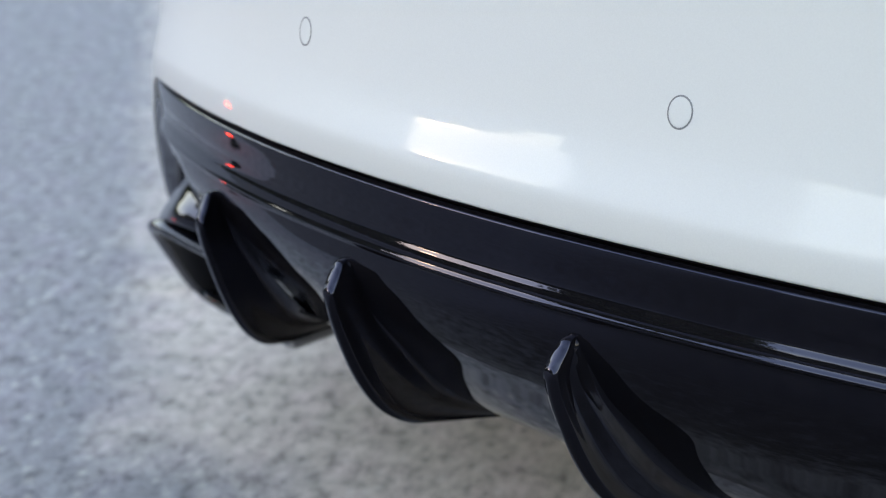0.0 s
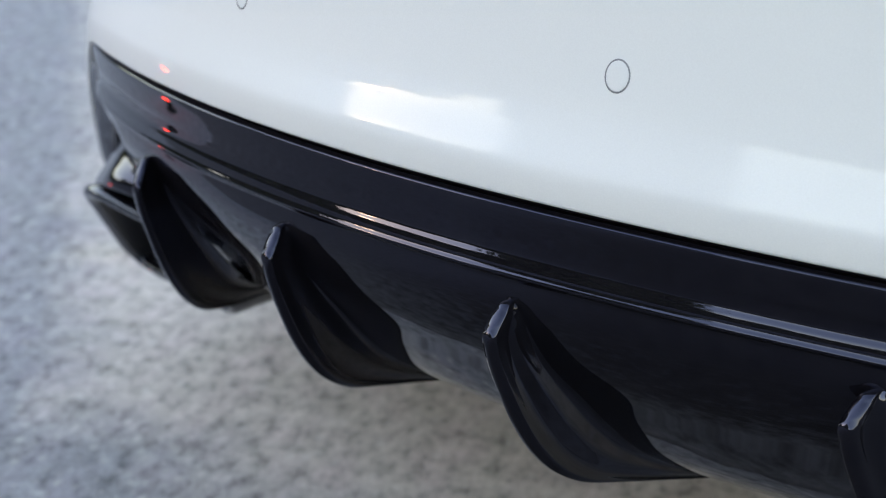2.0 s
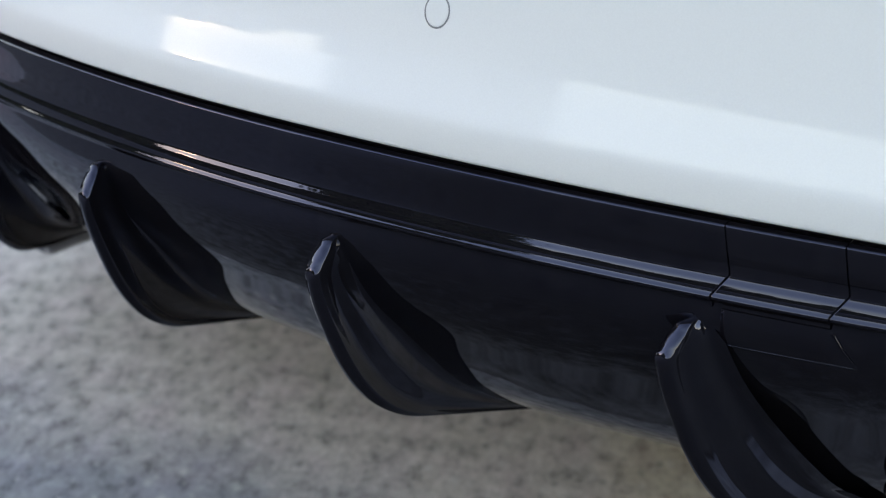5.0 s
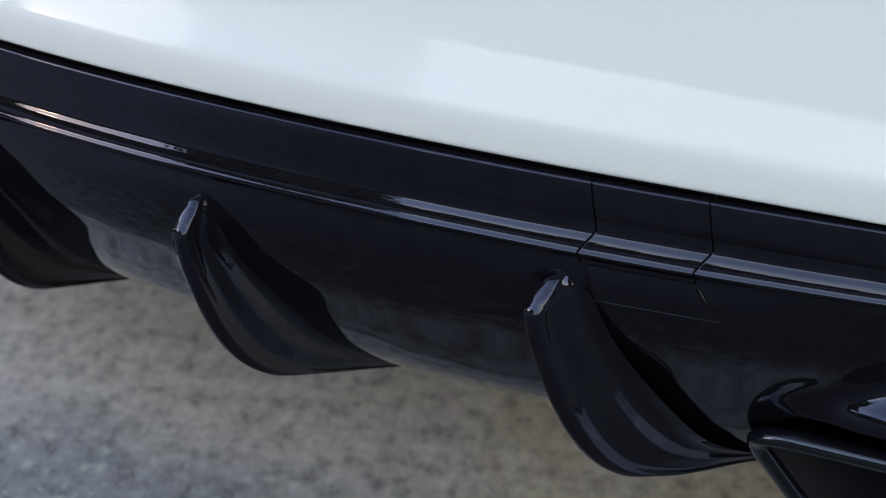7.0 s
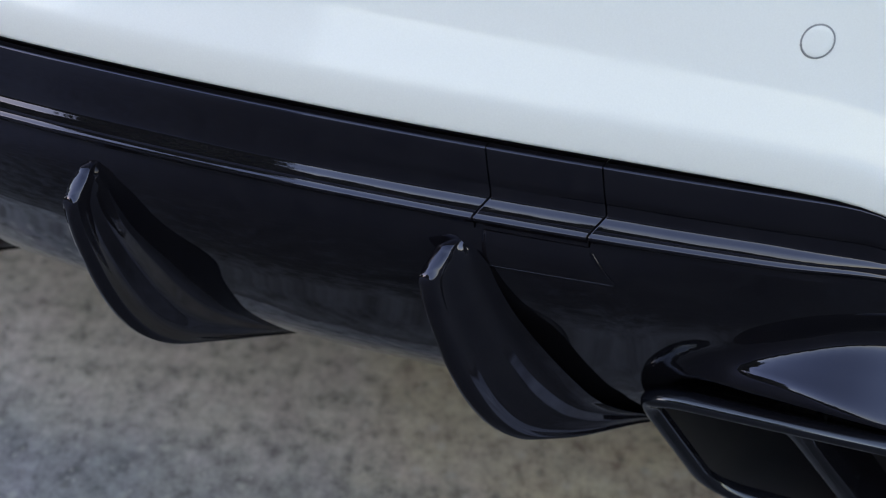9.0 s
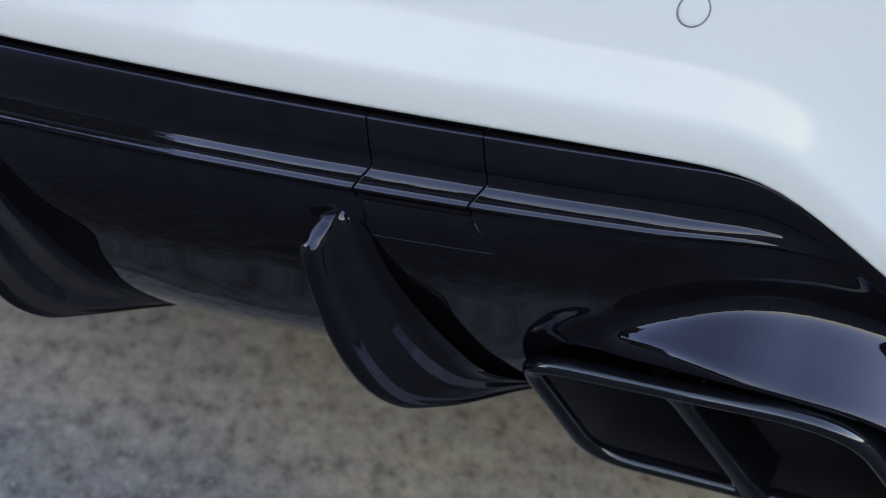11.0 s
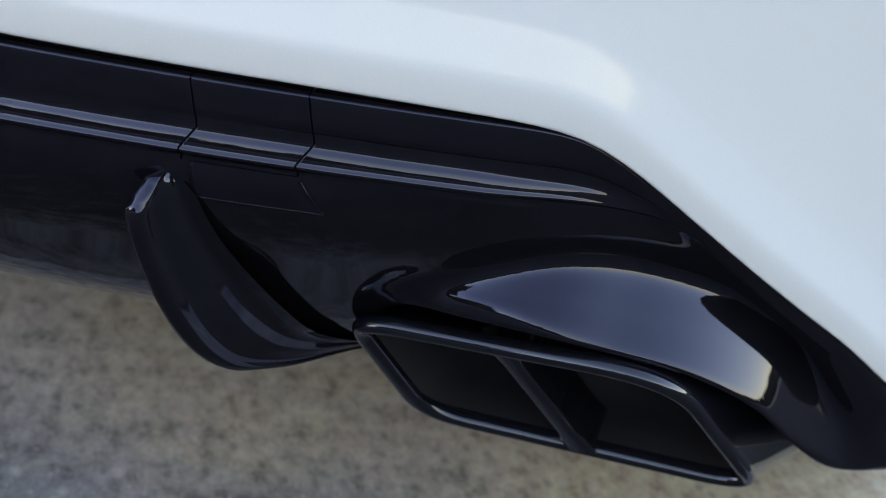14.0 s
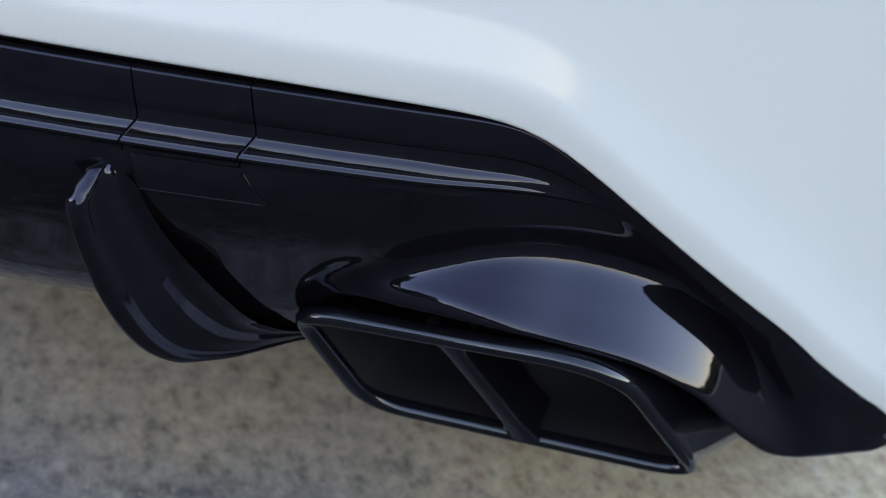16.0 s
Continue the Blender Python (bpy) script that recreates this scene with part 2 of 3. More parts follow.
rnd = random.Random(5)
kinds = [tree(3, 7.2, 0.03), tree(8, 6.4, 0.03), tree(21, 8.0, 0.03)]
TREE_AZ = (0, 40, 60, 100, 112, 122, 136, 178, 184, 197, 202, 236, 240, 248, 253, 360)
TREE_SIZE = (1.0, 0.8, 0.35, 0.22, 0.30, 0.42, 0.58, 0.62, 1.95, 1.95, 0.90, 0.90, 1.6, 1.6, 0.6, 0.6)
az, k = 14.0, 0
while az < 318:
    size = float(np.interp(az, TREE_AZ, TREE_SIZE)) * rnd.uniform(0.92, 1.08)
    rad = 31 + rnd.uniform(-2, 4)
    spot = pose(0.8 + rad * math.sin(radians(az)), -0.8 + rad * math.cos(radians(az)), GROUND_Z, 0, 0, rnd.uniform(0, 360)) @ Matrix.Scale(size, 4)
    if k < 3:
        kinds[k].matrix_world = spot
    else:
        ob = copy_thing(kinds[k % 3], spot)
        ob.matrix_basis = spot
    az += 2.3 * min(1.1, max(0.45, size))
    k += 1

# added low row out of view, blocks the bright horizon between the trunks
for k, az in enumerate(np.arange(150, 262, 2.1)):
    rad = 27.5 + rnd.uniform(-0.8, 0.8)
    spot = pose(0.8 + rad * math.sin(radians(az)), -0.8 + rad * math.cos(radians(az)), GROUND_Z, 0, 0, rnd.uniform(0, 360)) @ Matrix.Scale(0.34 * rnd.uniform(0.9, 1.1), 4)
    ob = copy_thing(kinds[k % 3], spot)
    ob.matrix_basis = spot

# dark road sheet added out of view to darken the car's reflections, edge uneven
xs = np.r_[np.linspace(-60, -2.5, 200)[:-1], np.linspace(-2.5, 2.5, 501), np.linspace(2.5, 60, 200)[1:]]
edge_y = [-0.25 + 0.43 * sm(-0.95, -0.35, x) + 0.10 * sm(-0.4, 0.05, x) + 0.16 * sm(0.2, 0.62, x) + 6.5 * sm(1.02, 1.5, x) + 0.04 * noise.noise(Vector((x * 3.1, 0, 0))) + 0.02 * noise.noise(Vector((x * 14, 4, 0))) + 0.01 * noise.noise(Vector((x * 41, 9, 0))) for x in xs]
bm = lattice([[(x, w + 0.02, GROUND_Z - 0.03), (x, w, GROUND_Z + 0.003), (x, w - 0.02, GROUND_Z + 0.006), (x, -9.0, GROUND_Z + 0.006), (x, -9.02, GROUND_Z - 0.03)] for x, w in zip(xs, edge_y)])
tagged(part("road", bm, ASPHALT, smooth=False), "unseen dark grey asphalt sheet added to darken reflections in the car", "road", kind="structure")

# ---- the car ----
car = new("car")
tagged(car, "white car with gloss black diffuser and dark twin exhaust trims", "car")

LIP = spline([(0.30, 0.30, 0.212), (0.43, 0.300, 0.218), (0.447, 0.272, 0.238), (0.460, 0.236, 0.262), (0.478, 0.213, 0.290), (0.525, 0.205, 0.304), (0.595, 0.212, 0.3035), (0.654, 0.243, 0.2895), (0.707, 0.278, 0.2685), (0.755, 0.316, 0.235), (0.800, 0.356, 0.185), (0.836, 0.392, 0.156), (0.92, 0.47, 0.143)], 160)


def white_offset(h):
    """How far in the white skin lies at the height h above its lower edge."""
    return float(np.interp(h, WH, WO))


# the tilt of the white skin in degrees (up is positive) at heights above its lower edge, summed to its profile
TILT_H = (0.001, 0.004, 0.012, 0.019, 0.025, 0.029, 0.034, 0.050, 0.0630, 0.0680, 0.082, 0.100, 0.130, 0.170, 0.220)
TILT = (-20, -6, -3, 0, 5, 14, 16.5, 16.5, 15.0, 11.0, 9.5, 8.5, 7.5, 6.0, 6.0)
WHITE_H = np.linspace(0.001, 0.22, 220)
WHITE_O = np.cumsum(np.tan(np.radians(np.interp(WHITE_H, TILT_H, TILT)))) * (WHITE_H[1] - WHITE_H[0])
WHITE_O += 0.0004 - WHITE_O[0]
WPROF = np.vstack([[(0.022, 0.005), (0.006, 0.0005)], np.stack([WHITE_O, WHITE_H], axis=1)[::2], [(0.013 + WHITE_O[-1], 0.28), (0.03 + WHITE_O[-1], 0.33), (0.11, 0.40)]])
WH, WO = WPROF[2:, 1], WPROF[2:, 0]


def swell(s, h):
    """The shoulder above the lip leans in a little more towards the middle of the car."""
    return 0.0030 * math.exp(-(s / 0.2) ** 2) * sm(0.018, 0.054, h) * (1 - 0.6 * sm(0.075, 0.16, h))


def bumper():
    rows = []
    for s in np.r_[-stations(0, 1.7, 0.014)[::-1][:-1], stations(0, 1.7, 0.014)]:
        e = edge(s) + 0.0025 * (1 - sm(0.42, 0.60, abs(s)))
        top = 0.512 + crown(s)
        rows.append([place(s, o + swell(s, h), e + h + (top - e) * sm(0.02, 0.38, h) * 0.9) for o, h in WPROF])
    return part("rear_bumper", lattice(rows), WHITE, car, "gloss white painted bumper skin")


bumper_ob = bumper()

# upper black band with the double ridge
BAND = np.array([(0.020, 0.006), (0.0195, -0.0025), (0.0100, -0.0028), (0.0046, -0.0034), (0.0036, -0.0038), (0.0029, -0.0044), (0.00265, -0.0049), (0.0025, -0.0053), (0.0025, -0.0110), (0.0027, -0.0170), (0.0030, -0.0230), (0.0035, -0.0300)])
RIDGE = spline([(0.0035, -0.0300), (0.0036, -0.0350), (0.0035, -0.0385), (0.0031, -0.0405), (0.0024, -0.0423), (0.0018, -0.0438), (0.00132, -0.0455), (0.00077, -0.0478), (0.0004, -0.0497), (-0.0001, -0.0510), (-0.0008, -0.0524), (-0.0011, -0.0534), (-0.0009, -0.0545), (0.0011, -0.0559), (0.0033, -0.0576), (0.0044, -0.0596), (0.0045, -0.0625)], 72)


def tuck(a, drop):
    """The black part leans in towards the car's corners, the more the lower it lies."""
    return 0.34 * min(0.07, max(0.0, drop)) * sm(0.55, 0.68, a) * (1 - sm(0.72, 0.82, a))


def band_row(s, lift=0.0):
    """The upper band with its ridge, which fades out towards the corner."""
    e, a = edge(s), abs(s)
    zc = 0.512 + crown(s)
    r = 1 - sm(0.53, 0.665, a)
    full = 1 - sm(0.60, 0.675, a)
    zb = -math.log(math.exp(-160 * (zc - 0.0625)) + math.exp(-160 * (e - 0.014))) / 160
    low = sm(0.55, 0.645, a)
    n, m = len(BAND), len(RIDGE)
    pts = []
    for i, (o, h) in enumerate(np.vstack([BAND, RIDGE[1:]])):
        flat = o if i < 4 else 0.0025 + 0.002 * (i - 4) / (n + m - 6)
        taper = h + (1 - r) * 0.85 * (-0.049 - h) * (1 - sm(-0.054, -0.061, h)) * sm(-0.032, -0.037, h)
        z = (zc + taper) * (1 - low) + (e + (zb - e) * (h / -0.0625)) * low
        if -0.053 < h:
            o = o + 0.001 * sm(0.22, 0.52, a) * (1 - sm(-0.036, -0.050, h)) * (i >= n)
        kink = float(np.interp(h, (-0.0625, -0.052, -0.0385, 0.0), (-0.002, -0.002, 0.006, 0.0)))
        kink *= sm(0.325, 0.365, s) * (1 - sm(0.446, 0.50, s))
        pts.append(place(s + kink, flat + (o - flat) * full + lift + tuck(a, e - z), z))
    return pts


def band_piece(name, a, b, label, lift=0.0):
    ss = stations(a, b, 0.01)
    rows = [band_row(ss[0], 0.006), band_row(ss[0] + 0.0001, 0.0006)] + [band_row(q, lift) for q in np.r_[ss[0] + 0.0004, ss[0] + 0.0008, ss[1:-1], ss[-1] - 0.0008, ss[-1] - 0.0004]] + [band_row(ss[-1] - 0.0001, 0.0006), band_row(ss[-1], 0.006)]
    return part(name, lattice(rows), BLACK, diffuser, label)


FACE = [(0.0045, 0.4500), (0.0038, 0.4445), (0.0050, 0.4340), (0.0118, 0.4180), (0.0310, 0.3860), (0.0660, 0.3470), (0.0980, 0.3130), (0.1300, 0.2830), (0.1745, 0.2520), (0.2260, 0.2235), (0.2400, 0.2170), (0.2560, 0.2220)]
DEEP = np.array([(0.0045, 0.4500), (0.0038, 0.4445), (0.0058, 0.4370), (0.0150, 0.4255), (0.0300, 0.4085), (0.0500, 0.3880), (0.0780, 0.3610), (0.1070, 0.3330), (0.1280, 0.3085), (0.1500, 0.2815), (0.1800, 0.2555), (0.2130, 0.2345), (0.2400, 0.2165)])
FACE_PTS = np.vstack([spline(FACE[:-1], 36), spline(FACE[-3:], 17)[9::2], [FACE[-1]]])


def deeper(a, o, z):
    """The panel hollows out more towards the outer fins."""
    return 0.2 * sm(0.20, 0.34, a) * max(0.0, float(np.interp(-z, -DEEP[:, 1], DEEP[:, 0])) - o)


def lip(a):
    return float(np.interp(a, LIP[:, 0], LIP[:, 1])), float(np.interp(a, LIP[:, 0], LIP[:, 2]))


def lower_row(s):
    a = abs(s)
    x, y, ix, iy = plan(s)
    flat = crown(min(a, 0.35)) - crown(s) - 0.014 * sm(0.36, 0.42, a)
    face = [(o + deeper(a, o, z), z) for o, z in FACE_PTS]
    pa = np.array([(x, o + y * (1 - 0.10 * sm(0.0, 0.2, o)), z + crown(s) + flat * sm(0.03, 0.18, o)) for o, z in face])
    if a < 0.425:
        return pa
    ly, lz = lip(min(max(a, 0.466), 0.92))
    # above the exhaust the panel ends higher up, where the hood takes over
    low = pa[35, 2] + (lz - pa[35, 2]) * sm(0.425, 0.478, a)
    keep = np.interp(np.linspace(-pa[0, 2], -low, 36), -pa[:36, 2], np.arange(36.0))
    upper = np.stack([np.interp(keep, np.arange(36.0), pa[:36, k]) for k in range(3)], axis=1)
    under = [upper[-1] + np.array([0, 0.10 * k / 9, -0.004]) for k in range(1, len(pa) - 35)]
    cut = sm(0.425, 0.440, a)
    pa = pa + (np.vstack([upper, under]) - pa) * cut
    w = sm(0.452, 0.540, a)
    if w == 0:
        return pa
    top = np.array(band_row(s)[-1])
    d = top[2] - lz
    rise = max(0, (a - 0.514) / 0.100)
    climb = rise - 0.625 * max(0, rise - 0.6) ** 2 if rise < 1.4 else 1.0
    hs = 0.003 + 0.042 * climb ** 1.3 * (1 - 0.03 * sm(0.68, 0.80, a))
    hs = min(hs, 0.5 * d)
    roll = 0.004 + 0.011 * (1 - sm(0.54, 0.66, a))
    cy, cz = ly + 0.0025 + (0.85 + 0.28 * sm(0.60, 0.74, a)) * (hs - 0.003), lz + roll + hs
    yz = [(top[1], top[2]), (top[1] + 0.5 * (cy - top[1]), top[2] - 0.5 * (top[2] - cz)), (cy - 0.0005, cz + 0.012), (cy, cz + 0.0015), ((cy + ly + 0.0025) / 2, (cz + lz + roll) / 2), (ly + 0.0025, lz + roll + 0.001), (ly + 0.0003, lz + 0.25 * roll), (ly + 0.004, lz - 0.004), (ly + 0.10, lz - 0.004)]
    hood = np.array([(x + (top[0] - x) * max(0, 1 - k / 3), p, q) for k, (p, q) in enumerate(yz)])
    wrap = np.array([top] + [place(s, o + tuck(a, edge(s) - top[2] + f * d), top[2] - f * d) for o, f in ((0.008, 0.3), (0.009, 0.55), (0.010, 0.75), (0.0115, 0.9), (0.014, 0.98), (0.019, 1.0), (0.035, 1.0), (0.12, 0.97))])
    both = hood + (wrap - hood) * sm(0.765, 0.87, a)
    pb = np.vstack([spline(both[:7], 36), spline(both[6:], len(FACE_PTS) - 35)[1:]])
    return pa + (pb - pa) * w


diffuser = part("diffuser", lattice([lower_row(s) for s in np.r_[-stations(0, 1.25, 0.008)[::-1][:-1], stations(0, 1.25, 0.008)]]), BLACK, car, "gloss black plastic lower diffuser panel")
SEAM_A, SEAM_B = 0.371, 0.440
band_piece("upper_band", -1.25, SEAM_A - 0.0003, "gloss black upper band with a raised double ridge")
band_piece("tow_cover", SEAM_A + 0.0003, SEAM_B - 0.0003, "small gloss black tow eye cover")
band_piece("upper_band", SEAM_B + 0.0003, 1.25, "gloss black upper band with a raised double ridge")


def tow_flap():
    rows = []
    for k, s in enumerate(np.linspace(SEAM_A + 0.004, SEAM_B + 0.014, 20)):
        full = lower_row(s)
        drop = full[0, 2] - 0.0255 * np.arange(9) / 8
        q = [Vector([float(np.interp(-z, -full[:24, 2], full[:24, k2])) for k2 in range(3)]) for z in drop]
        top_x = min(s, SEAM_B - 0.001)
        rows.append([Vector((top_x + (s - top_x) * i / 8, p.y - 0.0014, p.z)) for i, p in enumerate(q)] + [q[8] + Vector((0, -0.0012, -0.0006)), q[8] + Vector((0, -0.0006, -0.0014)), q[8] + Vector((0, 0.003, -0.0040))])
    rows = [[p + Vector((-0.0004, 0.004, 0)) for p in rows[0]]] + rows + [[p + Vector((0.0004, 0.004, 0)) for p in rows[-1]]]
    return part("tow_flap", lattice(rows), BLACK, diffuser)


tow_flap()


def flap_glint_bead():
    """A fine bead, added to catch light along the flap's lower and outer edge."""
    line = []
    for s in np.linspace(SEAM_A + 0.006, SEAM_B + 0.014, 20):
        full = lower_row(s)
        z = full[0, 2] - 0.0278
        line.append(Vector((s, float(np.interp(-z, -full[:24, 2], full[:24, 1])) - 0.0004, z)))
    for k in np.linspace(0.1, 1.0, 9):
        s = SEAM_B + 0.014 - 0.014 * k
        full = lower_row(s)
        z = full[0, 2] - 0.0278 * (1 - 0.85 * k)
        line.append(Vector((s + 0.001, float(np.interp(-z, -full[:24, 2], full[:24, 1])) - 0.0004, z)))
    rows = []
    for i, p in enumerate(line):
        run = (line[min(i + 1, len(line) - 1)] - line[max(i - 1, 0)]).normalized()
        side = run.cross(Vector((0, -1, 0))).normalized()
        out = side.cross(run)
        rows.append([p + 0.0006 * (side * math.cos(t) + out * math.sin(t)) for t in np.linspace(0, 2 * math.pi, 10, endpoint=False)])
    return part("flap_glint_bead", lattice(rows, close_v=True), BLACK, diffuser)


flap_glint_bead()

# diffuser fins
FIN_OUT = spline([(0.010, 0.4395), (0.001, 0.4385), (-0.0030, 0.4372), (-0.0052, 0.4345), (-0.0080, 0.4310), (-0.0106, 0.4276), (-0.0118, 0.4262), (-0.0132, 0.4243), (-0.0156, 0.4212), (-0.0170, 0.4185), (-0.0174, 0.4140), (-0.0160, 0.405), (-0.0105, 0.388), (-0.001, 0.366), (0.013, 0.338), (0.031, 0.311), (0.054, 0.287), (0.084, 0.268), (0.128, 0.2525), (0.18, 0.236), (0.244, 0.2145)], 140)
FIN_ROOT = spline([(0.016, 0.4400), (0.013, 0.4330), (0.018, 0.4200), (0.037, 0.3880), (0.072, 0.3490), (0.104, 0.3150), (0.136, 0.2850), (0.180, 0.2540), (0.225, 0.2300), (0.262, 0.2145)], 140)


def fin(x0):
    rows = []
    across = [(0.0, 0.0170), (0.05, 0.0120), (0.10, 0.0090), (0.16, 0.0076), (0.24, 0.0071), (0.36, 0.0076), (0.50, 0.0070), (0.62, 0.0058), (0.72, 0.0052), (0.81, 0.0056), (0.89, 0.0062), (0.95, 0.0062), (0.985, 0.0058), (1.0, 0.0048), (1.0, 0.0)]
    loop = [(v, h) for v, h in across] + [(v, -h) for v, h in across[-2::-1]]
    for i in range(140):
        u = i / 139
        o, r = FIN_OUT[i], FIN_ROOT[i] + np.array([deeper(abs(x0), FIN_ROOT[i][0] - 0.007, FIN_ROOT[i][1]), 0])
        width = np.linalg.norm(o - r)
        thin = (0.35 + 0.65 * sm(0.0, 0.03, width)) * (0.92 + 0.08 * sm(0.05, 0.25, u))
        tip = min(1.0, max(0.0, (o[1] - 0.4195) / 0.0160))
        leaf = 0.55 + 0.35 * sm(0.02, 0.06, u) if tip in (0.0, 1.0) else 0.13 + 0.52 * math.sin(math.pi * tip) ** 0.8
        leaf = leaf if u < 0.11 else 0.55
        row = []
        for v, h in loop:
            y, z = r + (o - r) * v
            deep = 0.011 * sm(0.2, 0.35, abs(x0)) * sm(0.0, 0.09, y) * (1 - sm(0.12, 0.235, y))
            if v > 0.96:
                h *= leaf
            x = x0 * (1 + 1.05 * (y + 0.012)) + h * thin
            row.append((x, y + bow(x0), z + crown(x0) - deep))
        rows.append(row)
    bm = lattice(rows)
    return part("fin", bm, BLACK, diffuser)


for fx in (-0.352, -0.112, 0.112, 0.352):
    fin(fx)


# ---- exhaust trims ----

def rounded_loop(c, radii, n=8):
    """A closed loop through the corners c with the given corner radii."""
    c = [Vector(p) for p in c]
    out = []
    for i, p in enumerate(c):
        a, b = c[i - 1], c[(i + 1) % len(c)]
        va, vb = (a - p).normalized(), (b - p).normalized()
        k = min(radii[i] / math.tan(va.angle(vb) / 2), 0.48 * (a - p).length, 0.48 * (b - p).length)
        p0, p1 = p + va * k, p + vb * k
        for j in range(n + 1):
            t = j / n
            out.append((1 - t) ** 2 * p0 + 2 * t * (1 - t) * p + t * t * p1)
    return out


def inset(loop, d):
    """The loop moved inward by d in the plane of x and z."""
    out = []
    n = len(loop)
    area = sum(loop[i].x * loop[(i + 1) % n].z - loop[(i + 1) % n].x * loop[i].z for i in range(n))
    sg = 1 if area > 0 else -1
    for i in range(n):
        t = loop[(i + 1) % n] - loop[i - 1]
        q = Vector((-t.z, 0, t.x)) * sg
        out.append(loop[i] + q.normalized() * d)
    return out


def exhaust(sg):
    tl, tr, br, bl = Vector((0.4419, 0.2034, 0.2845)), Vector((0.6972, 0.238, 0.2890)), Vector((0.7858, 0.387, 0.1150)), Vector((0.4953, 0.2992, 0.1520))
    dt, db = tl.lerp(tr, 0.462), bl.lerp(br, 0.462)
    group = new("exhaust_trim")
    group.parent = car
    group["label"] = "dark chrome twin exhaust trim"
    m = Matrix.Diagonal((sg, 1, 1, 1))
    fwd = lambda loop, d: [p + Vector((0, d, 0)) for p in loop]
    outer = rounded_loop([tl, tr, br, bl], [0.034, 0.100, 0.034, 0.070])
    sleeve = [p + Vector((0.052 * sm(0.66, 0.77, p.x), 0, 0.006 * sm(0.66, 0.77, p.x))) for p in outer]
    sink = lambda loop, k: [p - Vector((0, 0, k * sm(0.17, 0.26, p.z))) for p in loop]
    shell = [fwd(sink(inset(sleeve, 0.004), 0.022), 0.19), fwd(sink(sleeve, 0.022), 0.13), fwd(sink([a.lerp(b, 0.5) for a, b in zip(outer, sleeve)], 0.016), 0.065), fwd(sink(outer, 0.003), 0.018), fwd(outer, 0.010), fwd(inset(outer, 0.0008), 0.0052), fwd(inset(outer, 0.0024), 0.0021), fwd(inset(outer, 0.0046), 0.0006), fwd(inset(outer, 0.0070), 0.0), fwd(inset(outer, 0.0096), 0.0008), fwd(inset(outer, 0.0122), 0.0030), fwd(inset(outer, 0.0140), 0.0065), fwd(inset(outer, 0.0148), 0.012)]
    bm = lattice(shell, close_v=True)
    bm.transform(m)
    frame_ob = part("trim_frame", bm, GUNMETAL, group)
    # the divider between the two openings
    w = Vector((0.011, 0.002, 0))
    prof = [(-1, 0.07), (-1, 0.012), (-0.85, 0.006), (-0.5, 0.0035), (0.5, 0.0035), (0.85, 0.006), (1, 0.012), (1, 0.07)]
    rows = []
    for k in np.linspace(0.04, 0.96, 12):
        p = dt.lerp(db, k)
        flare = 0.85 + 0.6 * (sm(0.78, 1.0, k) + 1 - sm(0.0, 0.22, k))
        rows.append([p + w * (c * flare) + Vector((0, d, 0)) for c, d in prof])
    bm = lattice(rows)
    bm.transform(m)
    part("divider", bm, GUNMETAL, group)
    inner = inset(outer, 0.0148)
    liner = [fwd(inner, 0.011), fwd(inset(outer, 0.0165), 0.05), fwd(inset(outer, 0.023), 0.15)]
    bm = lattice(liner, close_v=True)
    bm.faces.new([v for v in bm.verts[-len(inner):]])
    bm.transform(m)
    part("liner", bm, SOOT, group, "soot black inner pipe")
    return group


exhaust(1), exhaust(-1)


# ---- parking sensors flush in the bumper ----
def bumper_point(s, z):
    e = edge(s) + 0.0025 * (1 - sm(0.42, 0.60, abs(s)))
    top = 0.512 + crown(s)
    hs = np.linspace(0.004, 0.40, 1600)
    zs = np.array([e + h + (top - e) * sm(0.02, 0.38, h) * 0.9 for h in hs])
    h = float(np.interp(z, zs, hs))
    return Vector(place(s, white_offset(h) + swell(s, h), z))


def sensor(s, z, r=0.0108, wide=1.0):
    run = (bumper_point(s + 0.004, z) - bumper_point(s - 0.004, z)).length / 0.008
    tall = (bumper_point(s, z + 0.004) - bumper_point(s, z - 0.004)).length / 0.008
    n = (bumper_point(s + 0.004, z) - bumper_point(s - 0.004, z)).cross(bumper_point(s, z + 0.004) - bumper_point(s, z - 0.004)).normalized()

    def disc(prof):
        return lattice([[bumper_point(s + wide * a * math.cos(t) / run, z + a * math.sin(t) / tall) + n * h for a, h in prof] for t in np.linspace(0, 2 * math.pi, 48, endpoint=False)], close_u=True)

    bm = disc([(0.0002, 0.0004), (r * 0.3, 0.0004), (r * 0.6, 0.0004), (r * 0.88, 0.0004), (r * 0.94, 0.0002), (r * 0.95, -0.002)])
    ob = part("parking_sensor", bm, WHITE, bumper_ob, "round white parking sensor")
    part("seal_ring", disc([(r * 0.93, 0.0001), (r * 0.945, 0.0003), (r * 1.045, 0.0003), (r * 1.06, -0.0005)]), RING, ob, "thin dark grey gap ring")


for sx, sz in ((-0.575, 0.5775), (-0.178, 0.603), (0.178, 0.603), (0.5465, 0.5735)):
    sensor(sx, sz, wide=1.0 if abs(sx) > 0.3 else 0.78)


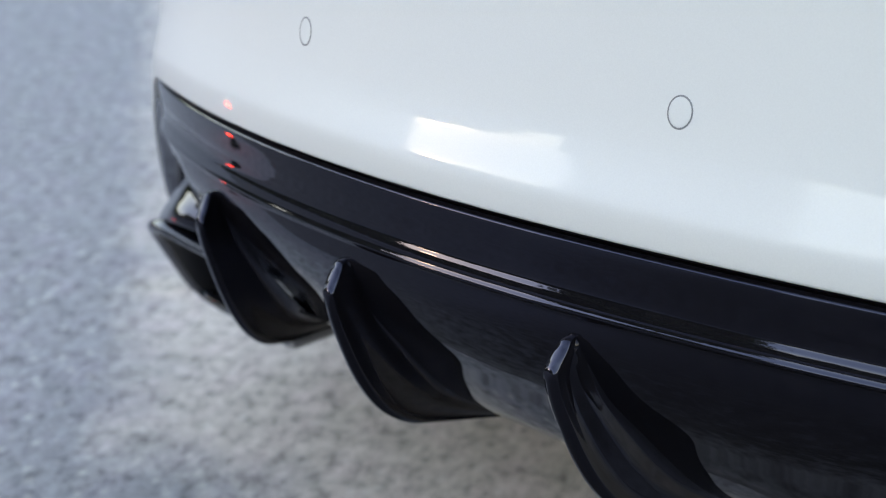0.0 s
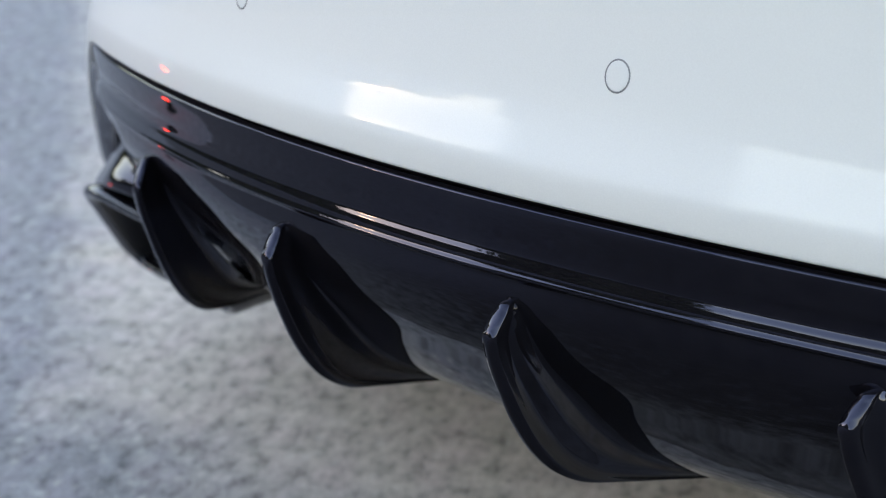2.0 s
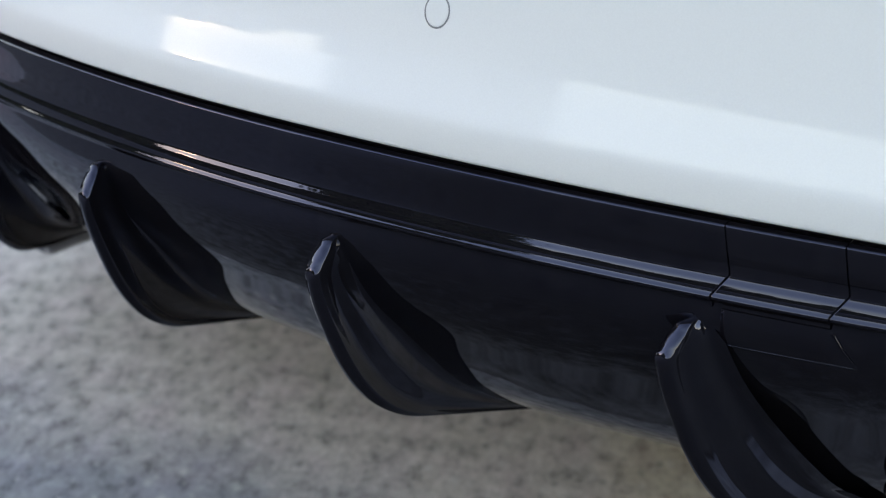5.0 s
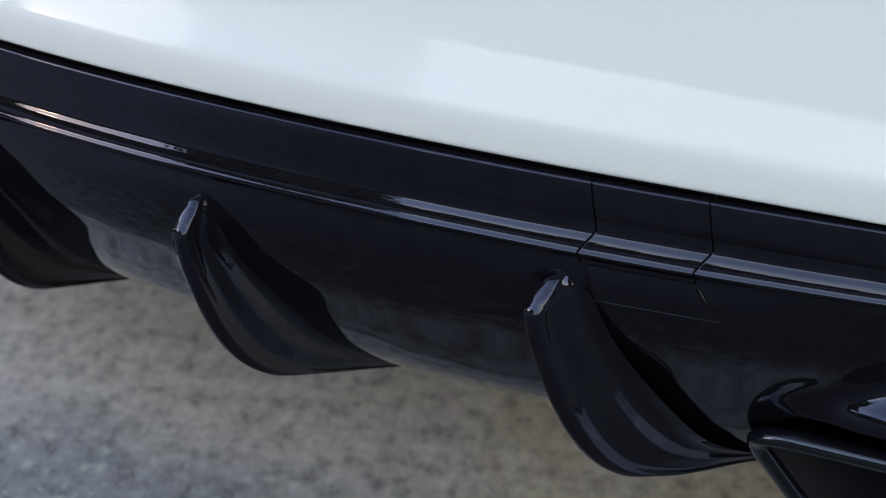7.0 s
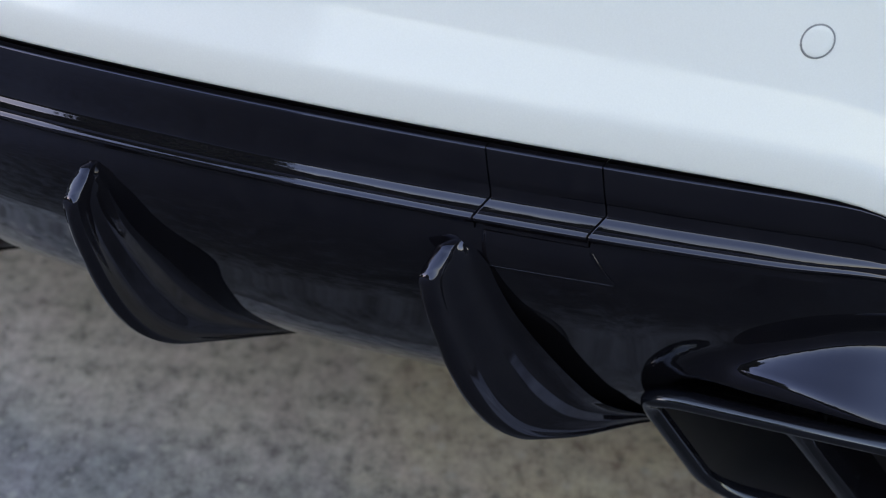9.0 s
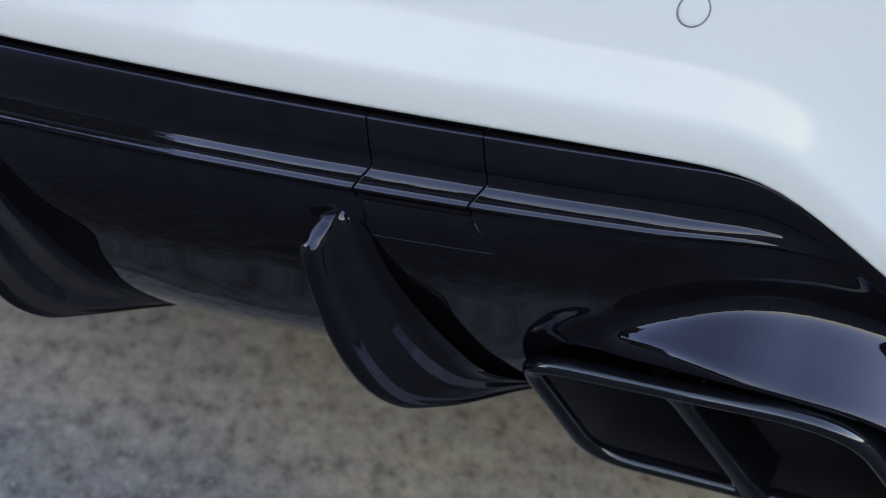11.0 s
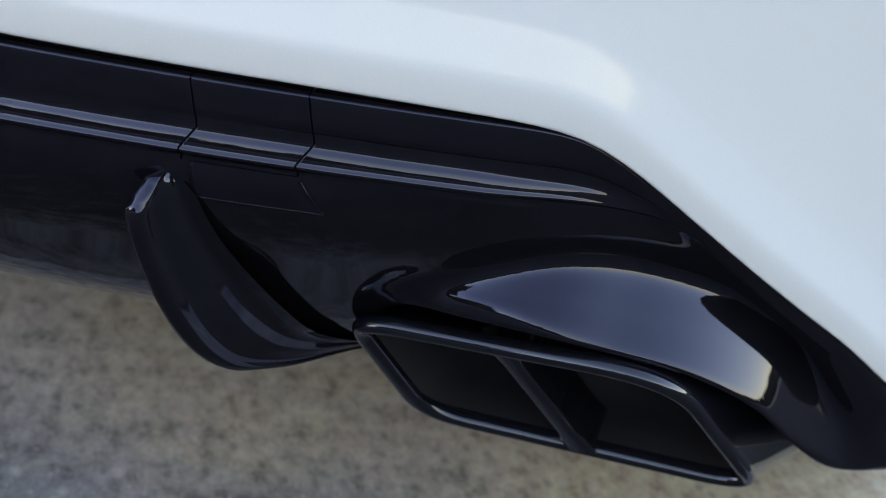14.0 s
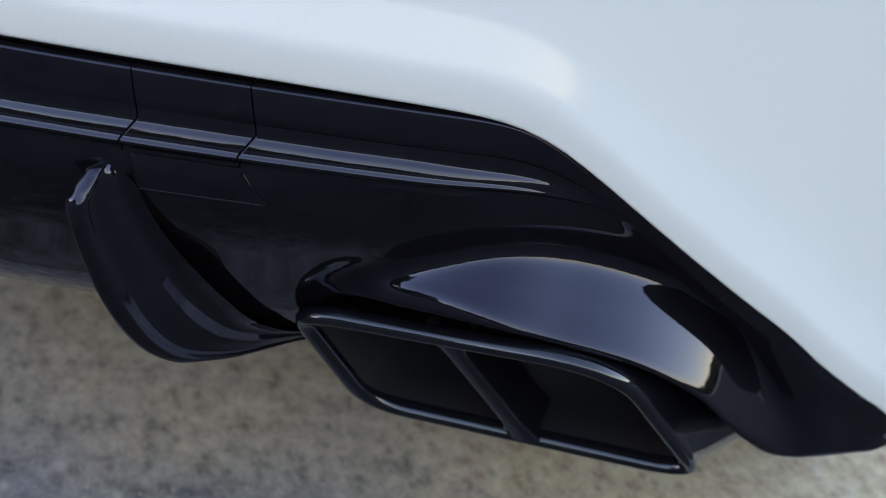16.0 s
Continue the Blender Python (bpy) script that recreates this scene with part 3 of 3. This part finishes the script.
# ---- the rest of the car, that closes it above and in front ----
def hull():
    secs = [(0.135, 0.16, 0.60, 0.935, 0.14), (0.18, 0.34, 0.60, 0.945, 0.30), (0.26, 0.53, 0.60, 0.965, 0.50), (0.36, 0.67, 0.55, 0.99, 0.62), (0.48, 0.78, 0.40, 1.05, 0.68), (0.66, 0.83, 0.26, 1.20, 0.66), (1.0, 0.88, 0.22, 1.38, 0.60), (1.8, 0.89, 0.22, 1.44, 0.60), (2.6, 0.89, 0.22, 1.40, 0.60), (3.2, 0.89, 0.22, 1.02, 0.74), (3.9, 0.86, 0.22, 0.90, 0.74), (4.25, 0.72, 0.28, 0.74, 0.62)]
    rows = []
    for y, w, z0, z1, wt in secs:
        zs = 0.5 * (z0 + min(z1, 0.95))
        half = [(0, z0), (w * 0.8, z0), (w, z0 + 0.08), (w, zs), (w * 0.98, min(z1 - 0.03, 0.93)), (wt, z1 - 0.02), (wt * 0.5, z1), (0, z1)]
        rows.append([(x, y, z) for x, z in half] + [(-x, y, z) for x, z in half[-2:0:-1]])
    bm = lattice(rows, close_v=True)
    for k in (0, -1):
        n = len(rows[0])
        vs = bm.verts[:]
        bm.faces.new(vs[:n] if k == 0 else vs[-n:])
    return part("body_shell", bm, WHITE, car)


hull()


# unseen floor added to keep light off the ground and out of reflections
def undertray():
    rows = []
    for y in (0.250, 0.40, 0.8, 1.6, 2.6, 3.6, 4.1):
        w = 0.40 if y < 0.3 else 0.62 if y < 0.5 else 0.66
        rows.append([(x, y + (bow(x) if y < 0.3 else 0), 0.212 - 0.21 * min(bow(x), 0.1) + (0.012 if y < 0.3 else 0.0)) for x in np.linspace(-w, w, 25)])
    return part("undertray", lattice(rows), GAP, car)


undertray()


def wheel(x, y):
    def ring(prof, mat, name, parent):
        rows = [[(x + a, y + r * math.cos(t), GROUND_Z + 0.315 + r * math.sin(t)) for a, r in prof] for t in np.linspace(0, 2 * math.pi, 40, endpoint=False)]
        return part(name, lattice(rows, close_u=True), mat, parent)
    sg = 1 if x > 0 else -1
    w = new("wheel")
    w.parent = car
    ring([(-0.1, 0.22), (-0.11, 0.25), (-0.1, 0.305), (-0.07, 0.315), (0.07, 0.315), (0.1, 0.305), (0.11, 0.25), (0.1, 0.22)], RUBBER, "tyre", w)
    ring([(sg * 0.1, 0.222), (sg * 0.09, 0.20), (sg * 0.05, 0.12), (sg * 0.07, 0.05), (sg * 0.07, 0.001)], RIM, "rim", w)


for wx in (-0.80, 0.80):
    for wy in (0.98, 3.62):
        wheel(wx, wy)


# ---- added red lamp, out of view, standing in for the reflected red source ----
def red_stand_in_lamp(x, y):
    root = new("red_stand_in_lamp")
    root.location = (x, y, GROUND_Z)
    ring = lambda prof: lattice([[(r * math.cos(t), r * math.sin(t), z) for r, z in prof] for t in np.linspace(0, 2 * math.pi, 24, endpoint=False)], close_u=True)
    part("base", ring([(0.001, 0.0), (0.05, 0.0), (0.05, 0.012), (0.03, 0.018), (0.026, 0.09), (0.026, 0.10)]), GAP, root)
    part("lens", ring([(0.026, 0.10), (0.028, 0.108), (0.028, 0.135), (0.02, 0.148), (0.001, 0.152)]), RED_LAMP, root, "glowing red lens")
    return tagged(root, "small black stand-in lamp, unseen, glowing red for the reflections", "marker light")


red_stand_in_lamp(-2.05, 0.02)
